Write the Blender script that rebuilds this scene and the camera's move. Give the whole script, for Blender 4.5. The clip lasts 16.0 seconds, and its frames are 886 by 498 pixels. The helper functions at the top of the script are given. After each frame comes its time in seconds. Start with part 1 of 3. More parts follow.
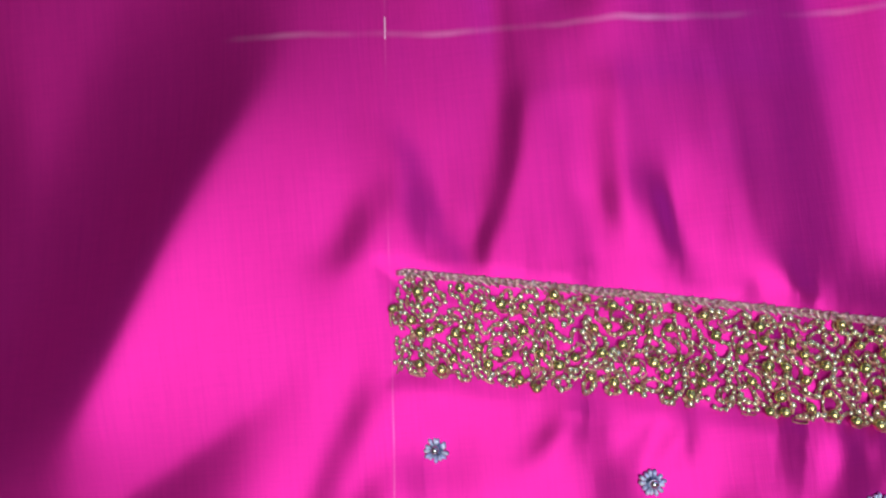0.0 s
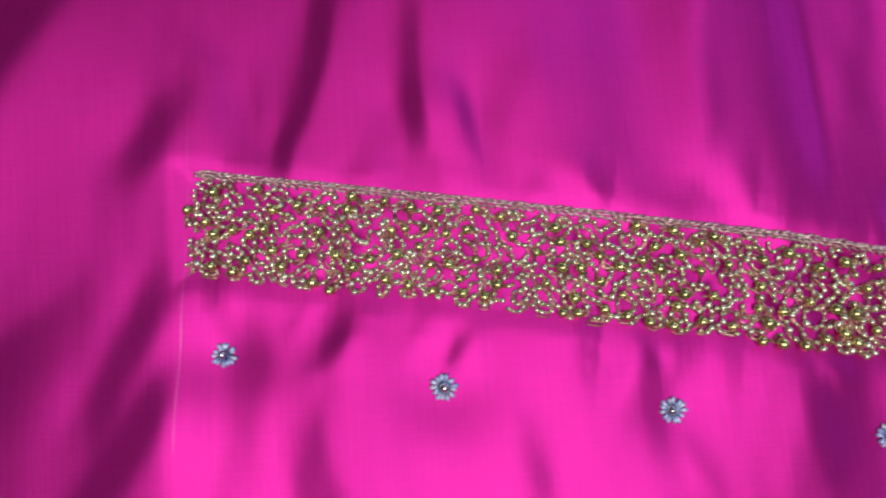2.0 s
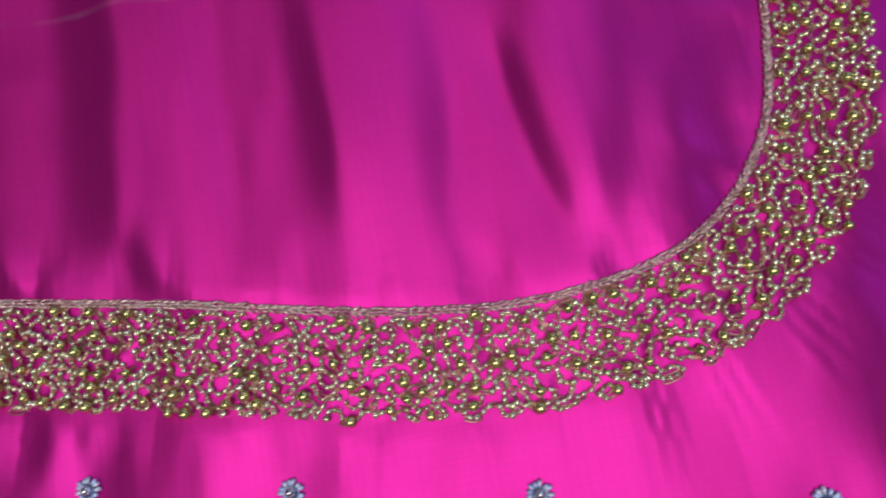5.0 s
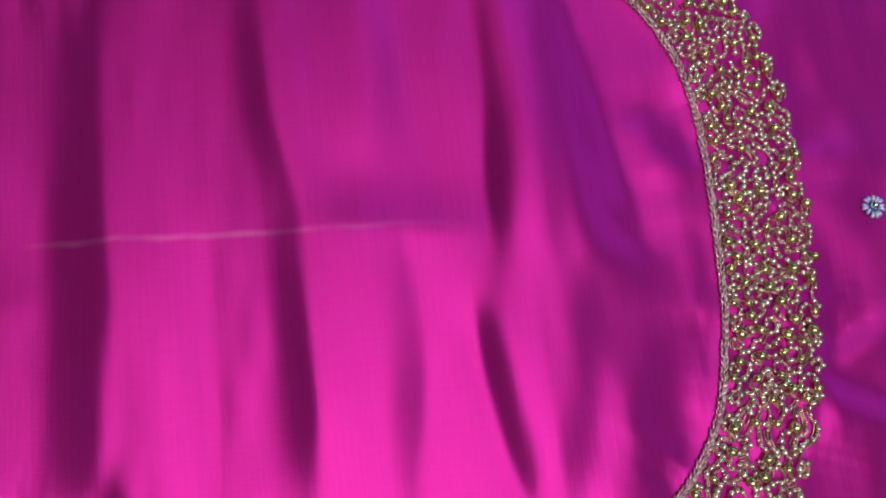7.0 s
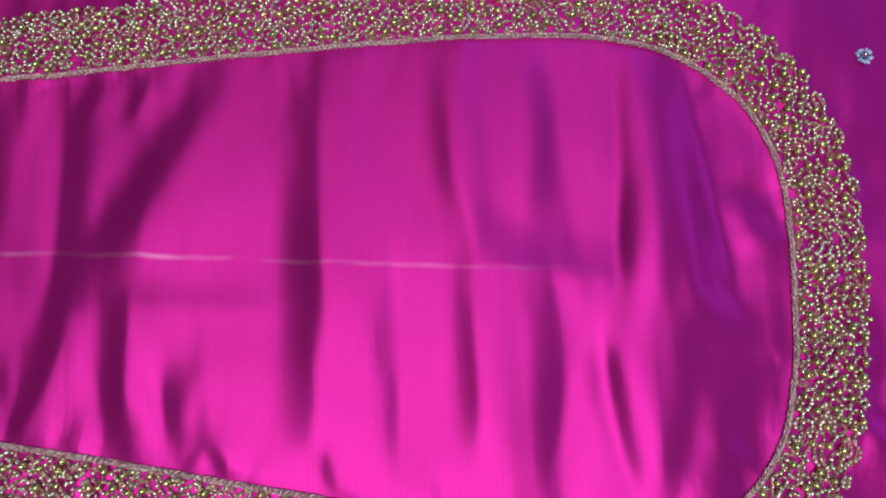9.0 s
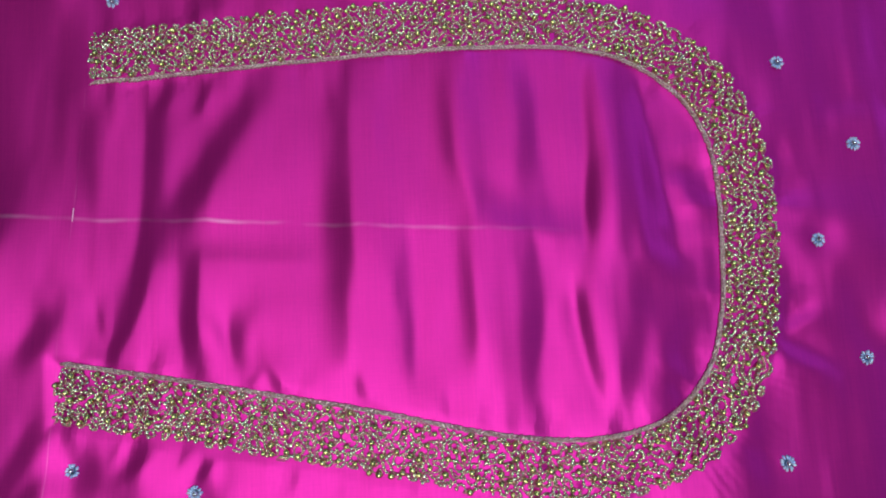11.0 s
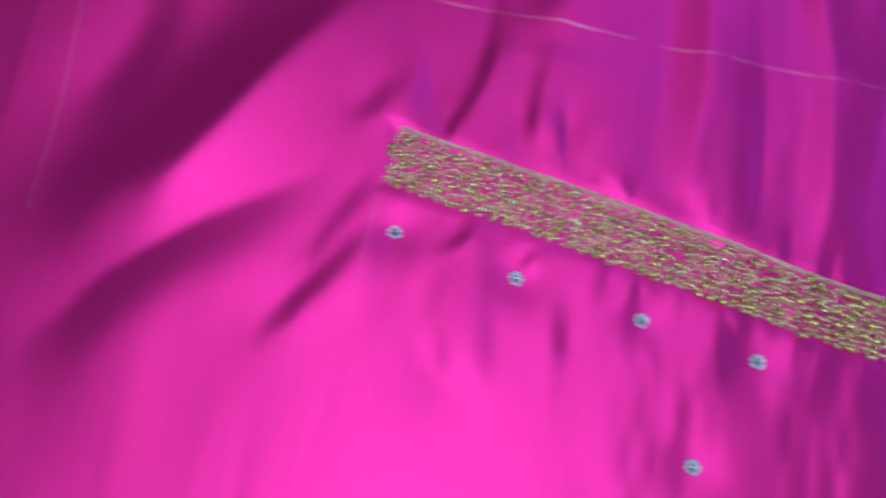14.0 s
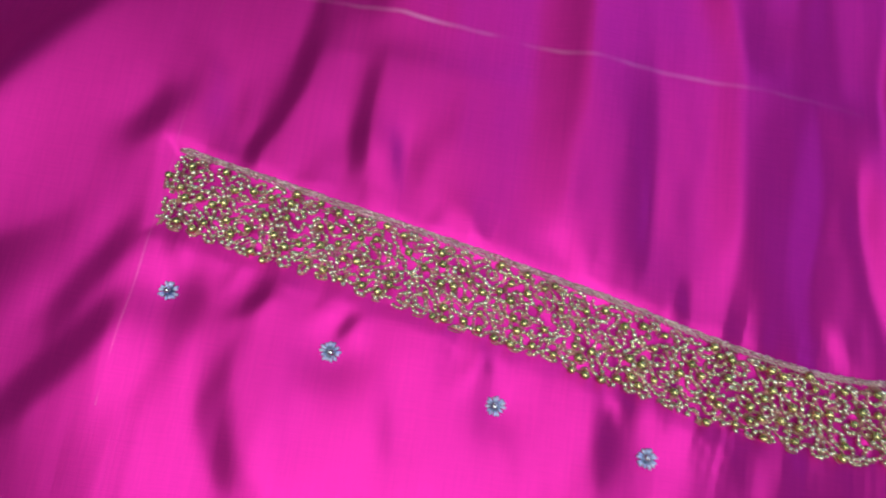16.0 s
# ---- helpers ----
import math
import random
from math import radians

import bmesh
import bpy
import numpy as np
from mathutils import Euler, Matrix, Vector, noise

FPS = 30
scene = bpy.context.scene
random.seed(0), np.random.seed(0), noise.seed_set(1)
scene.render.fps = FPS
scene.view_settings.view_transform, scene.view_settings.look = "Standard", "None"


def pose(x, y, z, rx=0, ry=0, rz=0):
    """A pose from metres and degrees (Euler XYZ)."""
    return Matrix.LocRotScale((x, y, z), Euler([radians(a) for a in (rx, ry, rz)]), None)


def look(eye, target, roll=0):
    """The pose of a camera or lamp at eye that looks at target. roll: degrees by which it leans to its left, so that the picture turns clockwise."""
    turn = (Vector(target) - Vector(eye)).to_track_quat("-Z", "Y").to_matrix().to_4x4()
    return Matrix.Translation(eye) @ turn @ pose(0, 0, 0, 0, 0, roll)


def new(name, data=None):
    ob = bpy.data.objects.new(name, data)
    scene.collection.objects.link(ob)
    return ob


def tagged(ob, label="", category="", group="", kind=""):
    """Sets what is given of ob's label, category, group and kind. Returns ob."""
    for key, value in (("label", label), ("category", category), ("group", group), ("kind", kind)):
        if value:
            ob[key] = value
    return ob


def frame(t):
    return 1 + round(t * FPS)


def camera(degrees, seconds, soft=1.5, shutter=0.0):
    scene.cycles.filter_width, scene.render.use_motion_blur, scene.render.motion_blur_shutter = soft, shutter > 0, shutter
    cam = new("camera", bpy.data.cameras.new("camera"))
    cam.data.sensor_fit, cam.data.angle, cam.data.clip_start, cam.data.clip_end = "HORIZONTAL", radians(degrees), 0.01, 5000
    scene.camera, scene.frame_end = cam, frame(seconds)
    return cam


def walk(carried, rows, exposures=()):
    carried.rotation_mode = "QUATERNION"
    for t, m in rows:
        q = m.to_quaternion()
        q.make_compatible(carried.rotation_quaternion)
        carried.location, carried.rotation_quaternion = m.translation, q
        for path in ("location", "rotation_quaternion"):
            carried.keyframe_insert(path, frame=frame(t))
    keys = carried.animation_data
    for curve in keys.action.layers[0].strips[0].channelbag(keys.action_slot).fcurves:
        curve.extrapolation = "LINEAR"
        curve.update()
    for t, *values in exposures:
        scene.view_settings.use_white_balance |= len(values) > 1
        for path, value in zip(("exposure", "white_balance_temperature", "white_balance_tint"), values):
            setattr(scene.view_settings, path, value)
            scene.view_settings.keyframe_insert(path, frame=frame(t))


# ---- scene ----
cam = camera(67.0, 16.0, soft=1.8, shutter=0.28)
PATH = [
    (0, (-0.126, -0.074, 0.153), (-0.264, 0.130, -1.832), -39.3),
    (0.5, (-0.134, -0.114, 0.138), (-0.109, 0.395, -1.796), -1.5),
    (1, (-0.124, -0.112, 0.143), (-0.154, 0.304, -1.813), -8.7),
    (1.5, (-0.109, -0.11, 0.144), (-0.202, 0.248, -1.821), -19.1),
    (2, (-0.088, -0.107, 0.143), (-0.171, 0.213, -1.83), -19.2),
    (2.5, (-0.061, -0.108, 0.143), (-0.201, 0.21, -1.827), -28.9),
    (3, (-0.045, -0.112, 0.144), (-0.193, 0.201, -1.826), -31.1),
    (3.5, (-0.023, -0.115, 0.143), (-0.147, 0.207, -1.827), -27.7),
    (4, (-0.011, -0.116, 0.142), (-0.077, 0.219, -1.828), -18.3),
    (4.5, (0.017, -0.113, 0.142), (-0.091, 0.198, -1.831), -28.5),
    (5, (0.038, -0.113, 0.14), (-0.052, 0.266, -1.822), -24.7),
    (5.2, (0.047, -0.1, 0.138), (-0.013, 0.165, -1.843), -24.6),
    (7.3, (0.043, -0.050, 0.164), (0.063, 0.313, -1.801), -3.2),
    (7.5, (0.040, -0.046, 0.167), (0.060, 0.317, -1.799), -2.9),
    (8, (0.028, -0.040, 0.176), (0.049, 0.337, -1.788), -1.6),
    (8.5, (0.014, -0.038, 0.191), (0.03, 0.287, -1.782), -0.3),
    (9, (0.005, -0.041, 0.209), (-0.008, 0.244, -1.771), -4.8),
    (9.5, (-0.001, -0.057, 0.227), (-0.017, 0.226, -1.753), -5.3),
    (9.7, (0.0, -0.06, 0.231), (-0.01, 0.23, -1.748), -4.1),
    (11.8, (-0.003, -0.065, 0.284), (0.029, 0.245, -1.691), 2.1),
    (12, (-0.001, -0.062, 0.288), (0.034, 0.259, -1.686), 2.0),
    (12.5, (-0.007, -0.061, 0.291), (0.032, 0.266, -1.681), 2.3),
    (13, (-0.01, -0.065, 0.286), (0.03, 0.264, -1.686), 2.9),
    (13.2, (-0.017, -0.072, 0.276), (0.026, 0.257, -1.696), 4.1),
    (13.5, (-0.035, -0.092, 0.246), (0.018, 0.234, -1.727), 9.0),
    (13.6, (-0.046, -0.125, 0.239), (0.037, 0.363, -1.699), 11.1),
    (13.7, (-0.058, -0.135, 0.233), (0.003, 0.344, -1.708), 10.4),
    (13.8, (-0.076, -0.141, 0.234), (-0.041, 0.281, -1.721), 9.7),
    (14, (-0.117, -0.158, 0.239), (-0.172, 0.267, -1.714), 1.6),
    (14.2, (-0.145, -0.159, 0.239), (-0.248, 0.219, -1.723), -3.2),
    (14.3, (-0.145, -0.162, 0.234), (-0.255, 0.211, -1.728), -4.0),
    (14.5, (-0.119, -0.16, 0.215), (-0.221, 0.204, -1.749), -4.4),
    (14.7, (-0.092, -0.157, 0.197), (-0.173, 0.204, -1.768), -2.4),
    (15, (-0.09, -0.153, 0.184), (-0.108, 0.218, -1.782), 6.9),
    (15.3, (-0.089, -0.151, 0.183), (-0.057, 0.257, -1.775), 13.2),
    (15.5, (-0.082, -0.148, 0.181), (0.014, 0.34, -1.756), 18.7),
    (15.6, (-0.062, -0.144, 0.183), (-0.032, 0.391, -1.744), 10.4),
    (15.8, (-0.063, -0.119, 0.190), (-0.024, 0.274, -1.770), 12.2),
    (16, (-0.073, -0.124, 0.185), (-0.039, 0.34, -1.76), 12.4),
]
# the clip's own exposure and white balance drift: seconds, stops, kelvin, tint
EXPOSURES = [(0.0, -0.08, 6500, 10), (1.5, -0.15, 6500, 10), (4.5, -0.27, 6500, 9), (7.5, -0.3, 6300, 9), (9.0, -0.2, 6100, 6), (12.0, -0.16, 5500, -14), (13.0, -0.14, 5500, -14),
             (13.6, -0.06, 5800, -14), (14.5, 0.06, 5900, -14), (15.0, -0.1, 6000, -4), (16.0, -0.12, 6100, 4)]
walk(cam, [(t, look(eye, target, roll)) for t, eye, target, roll in PATH], EXPOSURES)

# ---------------------------------------------------------------- light
world = bpy.data.worlds.new("sky")
scene.world = world
world.use_nodes = True
wn = world.node_tree.nodes
sky = wn.new("ShaderNodeTexSky")
sky.sky_type, sky.sun_disc = "NISHITA", False
sky.sun_elevation, sky.sun_rotation = radians(40), radians(143)
wn["Background"].inputs["Strength"].default_value = 0.1
world.node_tree.links.new(sky.outputs[0], wn["Background"].inputs[0])


def area_lamp(name, eye, target, width, height, watts, colour):
    lamp = bpy.data.lights.new(name, "AREA")
    lamp.shape, lamp.size, lamp.size_y, lamp.energy, lamp.color = "RECTANGLE", width, height, watts, colour
    ob = new(name, lamp)
    ob.matrix_world = look(eye, target)
    return ob


# overhead key light; its roof opening is unseen and added
area_lamp("overhead_key_light", (-0.2, -0.85, 2.64), (-0.2, -0.85, 0), 2.4, 1.1, 58, (1.0, 0.97, 0.94))
# weaker, bluer fill lamps, added east and far to turn the silk purple
area_lamp("east_blue_fill", (2.25, 0.75, 1.65), (0, 0.75, 1.65), 1.5, 1.2, 10, (0.46, 0.50, 1.0))
area_lamp("far_blue_fill", (0.9, 2.05, 1.55), (0.9, 0, 1.55), 1.2, 1.1, 16, (0.45, 0.58, 1.0))

# ---------------------------------------------------------------- materials


def material(name):
    m = bpy.data.materials.new(name)
    m.use_nodes = True
    return m, m.node_tree.nodes, m.node_tree.links, m.node_tree.nodes["Principled BSDF"]


def mapped_noise(n, l, scale, detail=2.0, rough=0.5, source="Object"):
    tc, mp, tx = n.new("ShaderNodeTexCoord"), n.new("ShaderNodeMapping"), n.new("ShaderNodeTexNoise")
    mp.inputs["Scale"].default_value = scale
    tx.inputs["Scale"].default_value = 1.0
    tx.inputs["Detail"].default_value, tx.inputs["Roughness"].default_value = detail, rough
    l.new(tc.outputs[source], mp.inputs[0])
    l.new(mp.outputs[0], tx.inputs["Vector"])
    return tx.outputs["Fac"]


def calc(n, l, op, a, b=0.0, c=0.0, clamp=False):
    m = n.new("ShaderNodeMath")
    m.operation, m.use_clamp = op, clamp
    for i, v in enumerate((a, b, c)):
        if isinstance(v, (int, float)):
            m.inputs[i].default_value = v
        else:
            l.new(v, m.inputs[i])
    return m.outputs[0]


def blend(n, l, fac, a, b, mode="MIX"):
    m = n.new("ShaderNodeMix")
    m.data_type, m.blend_type = "RGBA", mode
    for sock, v in ((m.inputs[0], fac), (m.inputs[6], a), (m.inputs[7], b)):
        if isinstance(v, (int, float)):
            sock.default_value = v
        elif isinstance(v, tuple):
            sock.default_value = (*v, 1)
        else:
            l.new(v, sock)
    return m.outputs[2]


def silk():
    """Magenta shot silk: fine threads, slubs, a worn pale crease line and a faint chalk line."""
    m, n, l, p = material("magenta_silk")
    warp = mapped_noise(n, l, (2600, 190, 1), 2)
    weft = mapped_noise(n, l, (130, 2600, 1), 2)
    cloud = mapped_noise(n, l, (22, 14, 1), 3)
    slub = calc(n, l, "ADD", calc(n, l, "MULTIPLY", mapped_noise(n, l, (1100, 30, 1), 3), 0.72), calc(n, l, "MULTIPLY", mapped_noise(n, l, (60, 1300, 1), 3), 0.28))
    fine = calc(n, l, "ADD", calc(n, l, "MULTIPLY", warp, 0.5), calc(n, l, "MULTIPLY", weft, 0.5))
    tone = calc(n, l, "ADD", calc(n, l, "MULTIPLY", fine, 0.5), calc(n, l, "MULTIPLY", slub, 0.5))
    ramp = n.new("ShaderNodeMapRange")
    ramp.inputs[1].default_value, ramp.inputs[2].default_value = 0.32, 0.68
    l.new(tone, ramp.inputs[0])
    col = blend(n, l, ramp.outputs[0], SILK_DARK, SILK_LIGHT)
    col = blend(n, l, calc(n, l, "MULTIPLY", cloud, 0.35), col, SILK_CLOUD)
    # the crease: pale where the fold has been rubbed, broken along its length
    sep, tc = n.new("ShaderNodeSeparateXYZ"), n.new("ShaderNodeTexCoord")
    l.new(tc.outputs["Object"], sep.inputs[0])
    x, y = sep.outputs[0], sep.outputs[1]
    wob = calc(n, l, "MULTIPLY", calc(n, l, "SUBTRACT", mapped_noise(n, l, (40, 1, 1), 2), 0.5), 0.004)
    line = calc(n, l, "ADD", calc(n, l, "MULTIPLY_ADD", x, -0.071, -0.0162), wob)
    near = calc(n, l, "SUBTRACT", 1.0, calc(n, l, "DIVIDE", calc(n, l, "ABSOLUTE", calc(n, l, "SUBTRACT", y, line)), 0.0012), clamp=True)
    broken = calc(n, l, "MULTIPLY_ADD", mapped_noise(n, l, (28, 3, 1), 3), 3.4, -1.35, clamp=True)
    west = calc(n, l, "MULTIPLY", calc(n, l, "MULTIPLY_ADD", x, -14.0, 0.75, clamp=True), calc(n, l, "GREATER_THAN", x, -0.19))
    mark = calc(n, l, "MULTIPLY", calc(n, l, "MULTIPLY", near, broken), west)
    # the chalk line down the open end of the neck
    cl = calc(n, l, "MULTIPLY_ADD", y, 0.055, -0.1455)
    cn = calc(n, l, "SUBTRACT", 1.0, calc(n, l, "DIVIDE", calc(n, l, "ABSOLUTE", calc(n, l, "SUBTRACT", x, cl)), 0.00035), clamp=True)
    cb = calc(n, l, "MULTIPLY_ADD", mapped_noise(n, l, (3, 60, 1), 3), 2.6, -1.1, clamp=True)
    span = calc(n, l, "MULTIPLY", calc(n, l, "LESS_THAN", y, 0.05), calc(n, l, "GREATER_THAN", y, -0.135))
    tick = calc(n, l, "LESS_THAN", calc(n, l, "ABSOLUTE", calc(n, l, "ADD", y, 0.0045)), 0.0028)
    chalk = calc(n, l, "MULTIPLY", calc(n, l, "MULTIPLY", calc(n, l, "MULTIPLY", cn, cb), span), 0.2)
    chalk = calc(n, l, "MAXIMUM", chalk, calc(n, l, "MULTIPLY", calc(n, l, "MULTIPLY", cn, tick), 0.9))
    far = calc(n, l, "SUBTRACT", 1.0, calc(n, l, "DIVIDE", calc(n, l, "ABSOLUTE", calc(n, l, "SUBTRACT", x, calc(n, l, "MULTIPLY_ADD", y, -0.06, -0.2850))), 0.0009), clamp=True)
    far = calc(n, l, "MULTIPLY", calc(n, l, "MULTIPLY", far, calc(n, l, "GREATER_THAN", y, -0.115)), 0.09)
    both = calc(n, l, "MAXIMUM", calc(n, l, "MAXIMUM", calc(n, l, "MULTIPLY", mark, 0.36), chalk), far)
    col = blend(n, l, both, col, (1.0, 0.62, 0.86))
    l.new(col, p.inputs["Base Color"])
    p.inputs["Roughness"].default_value = 0.44
    p.inputs["Metallic"].default_value = 0.78
    # satin floats: the gloss spreads along the warp (y) and stays narrow across it
    p.inputs["Anisotropic"].default_value = 0.7
    warp_way = n.new("ShaderNodeCombineXYZ")
    warp_way.inputs[1].default_value = 1.0
    l.new(warp_way.outputs[0], p.inputs["Tangent"])
    p.inputs["Specular IOR Level"].default_value = 0.5
    p.inputs["Specular Tint"].default_value = (1.0, 0.18, 0.95, 1)
    p.inputs["Sheen Weight"].default_value = 0.06
    p.inputs["Sheen Roughness"].default_value = 0.4
    p.inputs["Sheen Tint"].default_value = (0.75, 0.25, 1.0, 1)
    bump = n.new("ShaderNodeBump")
    bump.inputs["Strength"].default_value, bump.inputs["Distance"].default_value = 0.3, 0.0002
    l.new(tone, bump.inputs["Height"])
    l.new(bump.outputs[0], p.inputs["Normal"])
    return m


SILK_LIGHT, SILK_DARK, SILK_CLOUD = (0.75, 0.026, 0.345), (0.60, 0.019, 0.28), (0.54, 0.017, 0.36)


def metal(name, a, b, rough, metallic=1.0, coat=0.0):
    """Metal whose tint varies from piece to piece, with faint tarnish."""
    m, n, l, p = material(name)
    info, geo = n.new("ShaderNodeObjectInfo"), n.new("ShaderNodeNewGeometry")
    rnd = calc(n, l, "FRACT", calc(n, l, "ADD", info.outputs["Random"], geo.outputs["Random Per Island"]))
    dirt = mapped_noise(n, l, (900, 900, 900), 2)
    col = blend(n, l, rnd, a, b)
    col = blend(n, l, calc(n, l, "MULTIPLY", dirt, 0.35), col, tuple(v * 0.5 for v in a))
    l.new(col, p.inputs["Base Color"])
    p.inputs["Metallic"].default_value = metallic
    l.new(calc(n, l, "MULTIPLY_ADD", dirt, 0.2, rough - 0.10), p.inputs["Roughness"])
    # clear glass lacquer over the metal
    p.inputs["Coat Weight"].default_value, p.inputs["Coat Roughness"].default_value = coat, 0.12
    return m


def thread(name, a, b, rough=0.5, metallic=0.0):
    m, n, l, p = material(name)
    geo = n.new("ShaderNodeNewGeometry")
    fine = mapped_noise(n, l, (3000, 3000, 3000), 2)
    f = calc(n, l, "ADD", calc(n, l, "MULTIPLY", geo.outputs["Random Per Island"], 0.5), calc(n, l, "MULTIPLY", fine, 0.5))
    l.new(blend(n, l, f, a, b), p.inputs["Base Color"])
    p.inputs["Roughness"].default_value, p.inputs["Metallic"].default_value = rough, metallic
    bump = n.new("ShaderNodeBump")
    bump.inputs["Strength"].default_value, bump.inputs["Distance"].default_value = 0.6, 0.0001
    l.new(fine, bump.inputs["Height"])
    l.new(bump.outputs[0], p.inputs["Normal"])
    return m


def plain(name, a, b, scale, rough):
    m, n, l, p = material(name)
    l.new(blend(n, l, mapped_noise(n, l, (scale,) * 3, 5), a, b), p.inputs["Base Color"])
    p.inputs["Roughness"].default_value = rough
    bump = n.new("ShaderNodeBump")
    bump.inputs["Strength"].default_value, bump.inputs["Distance"].default_value = 0.2, 0.002
    l.new(mapped_noise(n, l, (scale * 12,) * 3, 4), bump.inputs["Height"])
    l.new(bump.outputs[0], p.inputs["Normal"])
    return m


SILK = silk()
BEAD = metal("green_gold_bead", (0.90, 0.76, 0.30), (0.55, 0.55, 0.20), 0.19, 0.92, 1.0)
SEED = metal("champagne_seed_bead", (1.0, 0.94, 0.74), (0.80, 0.74, 0.44), 0.18, 0.8, 1.0)
ZARI = thread("zari_thread", (0.34, 0.11, 0.09), (0.86, 0.54, 0.42), 0.3, 0.8)
CORD = thread("pink_gold_cord", (0.62, 0.33, 0.32), (1.0, 0.84, 0.77), 0.30, 0.75)
BLUE = thread("blue_thread", (0.42, 0.54, 1.0), (0.94, 0.96, 1.0), 0.44, 0.5)
CUP = metal("dark_sequin", (0.30, 0.36, 0.58), (0.40, 0.46, 0.66), 0.3)
SILVER = metal("silver_bead", (0.82, 0.82, 0.80), (0.70, 0.70, 0.72), 0.18)
WALL = plain("wall_plaster", (0.17, 0.165, 0.165), (0.21, 0.20, 0.195), 3, 0.85)
FLOOR = plain("floor_cement", (0.30, 0.28, 0.26), (0.38, 0.36, 0.33), 4, 0.6)
WOOD = plain("frame_paint", (0.70, 0.69, 0.66), (0.76, 0.75, 0.72), 9, 0.5)

# ---------------------------------------------------------------- mesh helpers


def mesh_of(name, verts, faces, mat, smooth=True):
    me = bpy.data.meshes.new(name)
    me.from_pydata(verts, [], faces)
    me.materials.append(mat)
    me.polygons.foreach_set("use_smooth", [smooth] * len(me.polygons))
    me.update()
    return me


def part(name, me, parent, label="", kind=""):
    ob = new(name, me)
    ob.parent = parent
    return tagged(ob, label, kind=kind)


def boxes(name, spans, mat):
    """Blocks given by their two corners, bevelled, as one mesh."""
    bm = bmesh.new()
    for (x0, y0, z0), (x1, y1, z1) in spans:
        made = bmesh.ops.create_cube(bm, size=1.0)["verts"]
        bmesh.ops.scale(bm, vec=(x1 - x0, y1 - y0, z1 - z0), verts=made)
        bmesh.ops.translate(bm, vec=((x0 + x1) / 2, (y0 + y1) / 2, (z0 + z1) / 2), verts=made)
    me = bpy.data.meshes.new(name)
    bm.to_mesh(me)
    bm.free()
    me.materials.append(mat)
    return me


def ball(radius, rings, around, squash=1.0, hole=0.0):
    """A bead: a squashed ball along z with a hollow at both poles when hole > 0."""
    verts, faces = [], []
    for i in range(1, rings):
        a = math.pi * i / rings
        for j in range(around):
            b = 2 * math.pi * j / around
            verts.append((radius * math.sin(a) * math.cos(b), radius * math.sin(a) * math.sin(b), radius * squash * math.cos(a)))
    top, low = len(verts), len(verts) + 1
    verts += [(0, 0, radius * squash * (1 - hole)), (0, 0, -radius * squash * (1 - hole))]
    for i in range(rings - 2):
        for j in range(around):
            k = (j + 1) % around
            faces.append((i * around + j, (i + 1) * around + j, (i + 1) * around + k, i * around + k))
    for j in range(around):
        k = (j + 1) % around
        faces.append((top, j, k))
        faces.append((low, (rings - 2) * around + k, (rings - 2) * around + j))
    return verts, faces


def tube(points, radius, sides, verts, faces):
    """Adds a round thread along points to verts and faces."""
    base, pts = len(verts), [Vector(p) for p in points]
    for i, p in enumerate(pts):
        d = (pts[min(i + 1, len(pts) - 1)] - pts[max(i - 1, 0)]).normalized()
        side = d.cross(Vector((0, 0, 1))).normalized()
        up = side.cross(d)
        for j in range(sides):
            a = 2 * math.pi * j / sides
            verts.append(tuple(p + radius * (math.cos(a) * side + math.sin(a) * up)))
    for i in range(len(pts) - 1):
        for j in range(sides):
            k = (j + 1) % sides
            faces.append((base + i * sides + j, base + i * sides + k, base + (i + 1) * sides + k, base + (i + 1) * sides + j))
    faces.append(tuple(base + j for j in reversed(range(sides))))
    faces.append(tuple(base + (len(pts) - 1) * sides + j for j in range(sides)))


# ---------------------------------------------------------------- room
FLOOR_Z = -0.020
tagged(new("floor", boxes("floor", [((-2.2, -1.6, FLOOR_Z - 0.1), (2.2, 2.0, FLOOR_Z))], FLOOR)), "plain grey cement floor under the cloth", "floor", kind="structure")
# walls and ceiling stay out of view, added to bound light and reflections
roof = [((-2.2, -1.6, 2.6), (-1.45, 2.0, 2.7)), ((1.05, -1.6, 2.6), (2.2, 2.0, 2.7)), ((-1.45, -1.6, 2.6), (1.05, -1.45, 2.7)), ((-1.45, -0.25, 2.6), (1.05, 2.0, 2.7))]
tagged(new("ceiling", boxes("ceiling", roof, WALL)), "plain plaster ceiling, unseen, open to the overhead light", "ceiling", kind="structure")
tagged(new("wall_west", boxes("wall_west", [((-2.35, -1.75, FLOOR_Z), (-2.2, 2.15, 2.6))], WALL)), "plain plaster wall, unseen, added to bound the light", "wall", kind="structure")
# opening added for the unseen east blue lamp that tints slopes purple
east = [((2.2, -1.75, FLOOR_Z), (2.35, -0.05, 2.6)), ((2.2, 1.55, FLOOR_Z), (2.35, 2.15, 2.6)), ((2.2, -0.05, FLOOR_Z), (2.35, 1.55, 1.0)), ((2.2, -0.05, 2.3), (2.35, 1.55, 2.6))]
tagged(new("wall_east", boxes("wall_east", east, WALL)), "plain plaster wall, unseen, open to an added blue light", "wall", kind="structure")


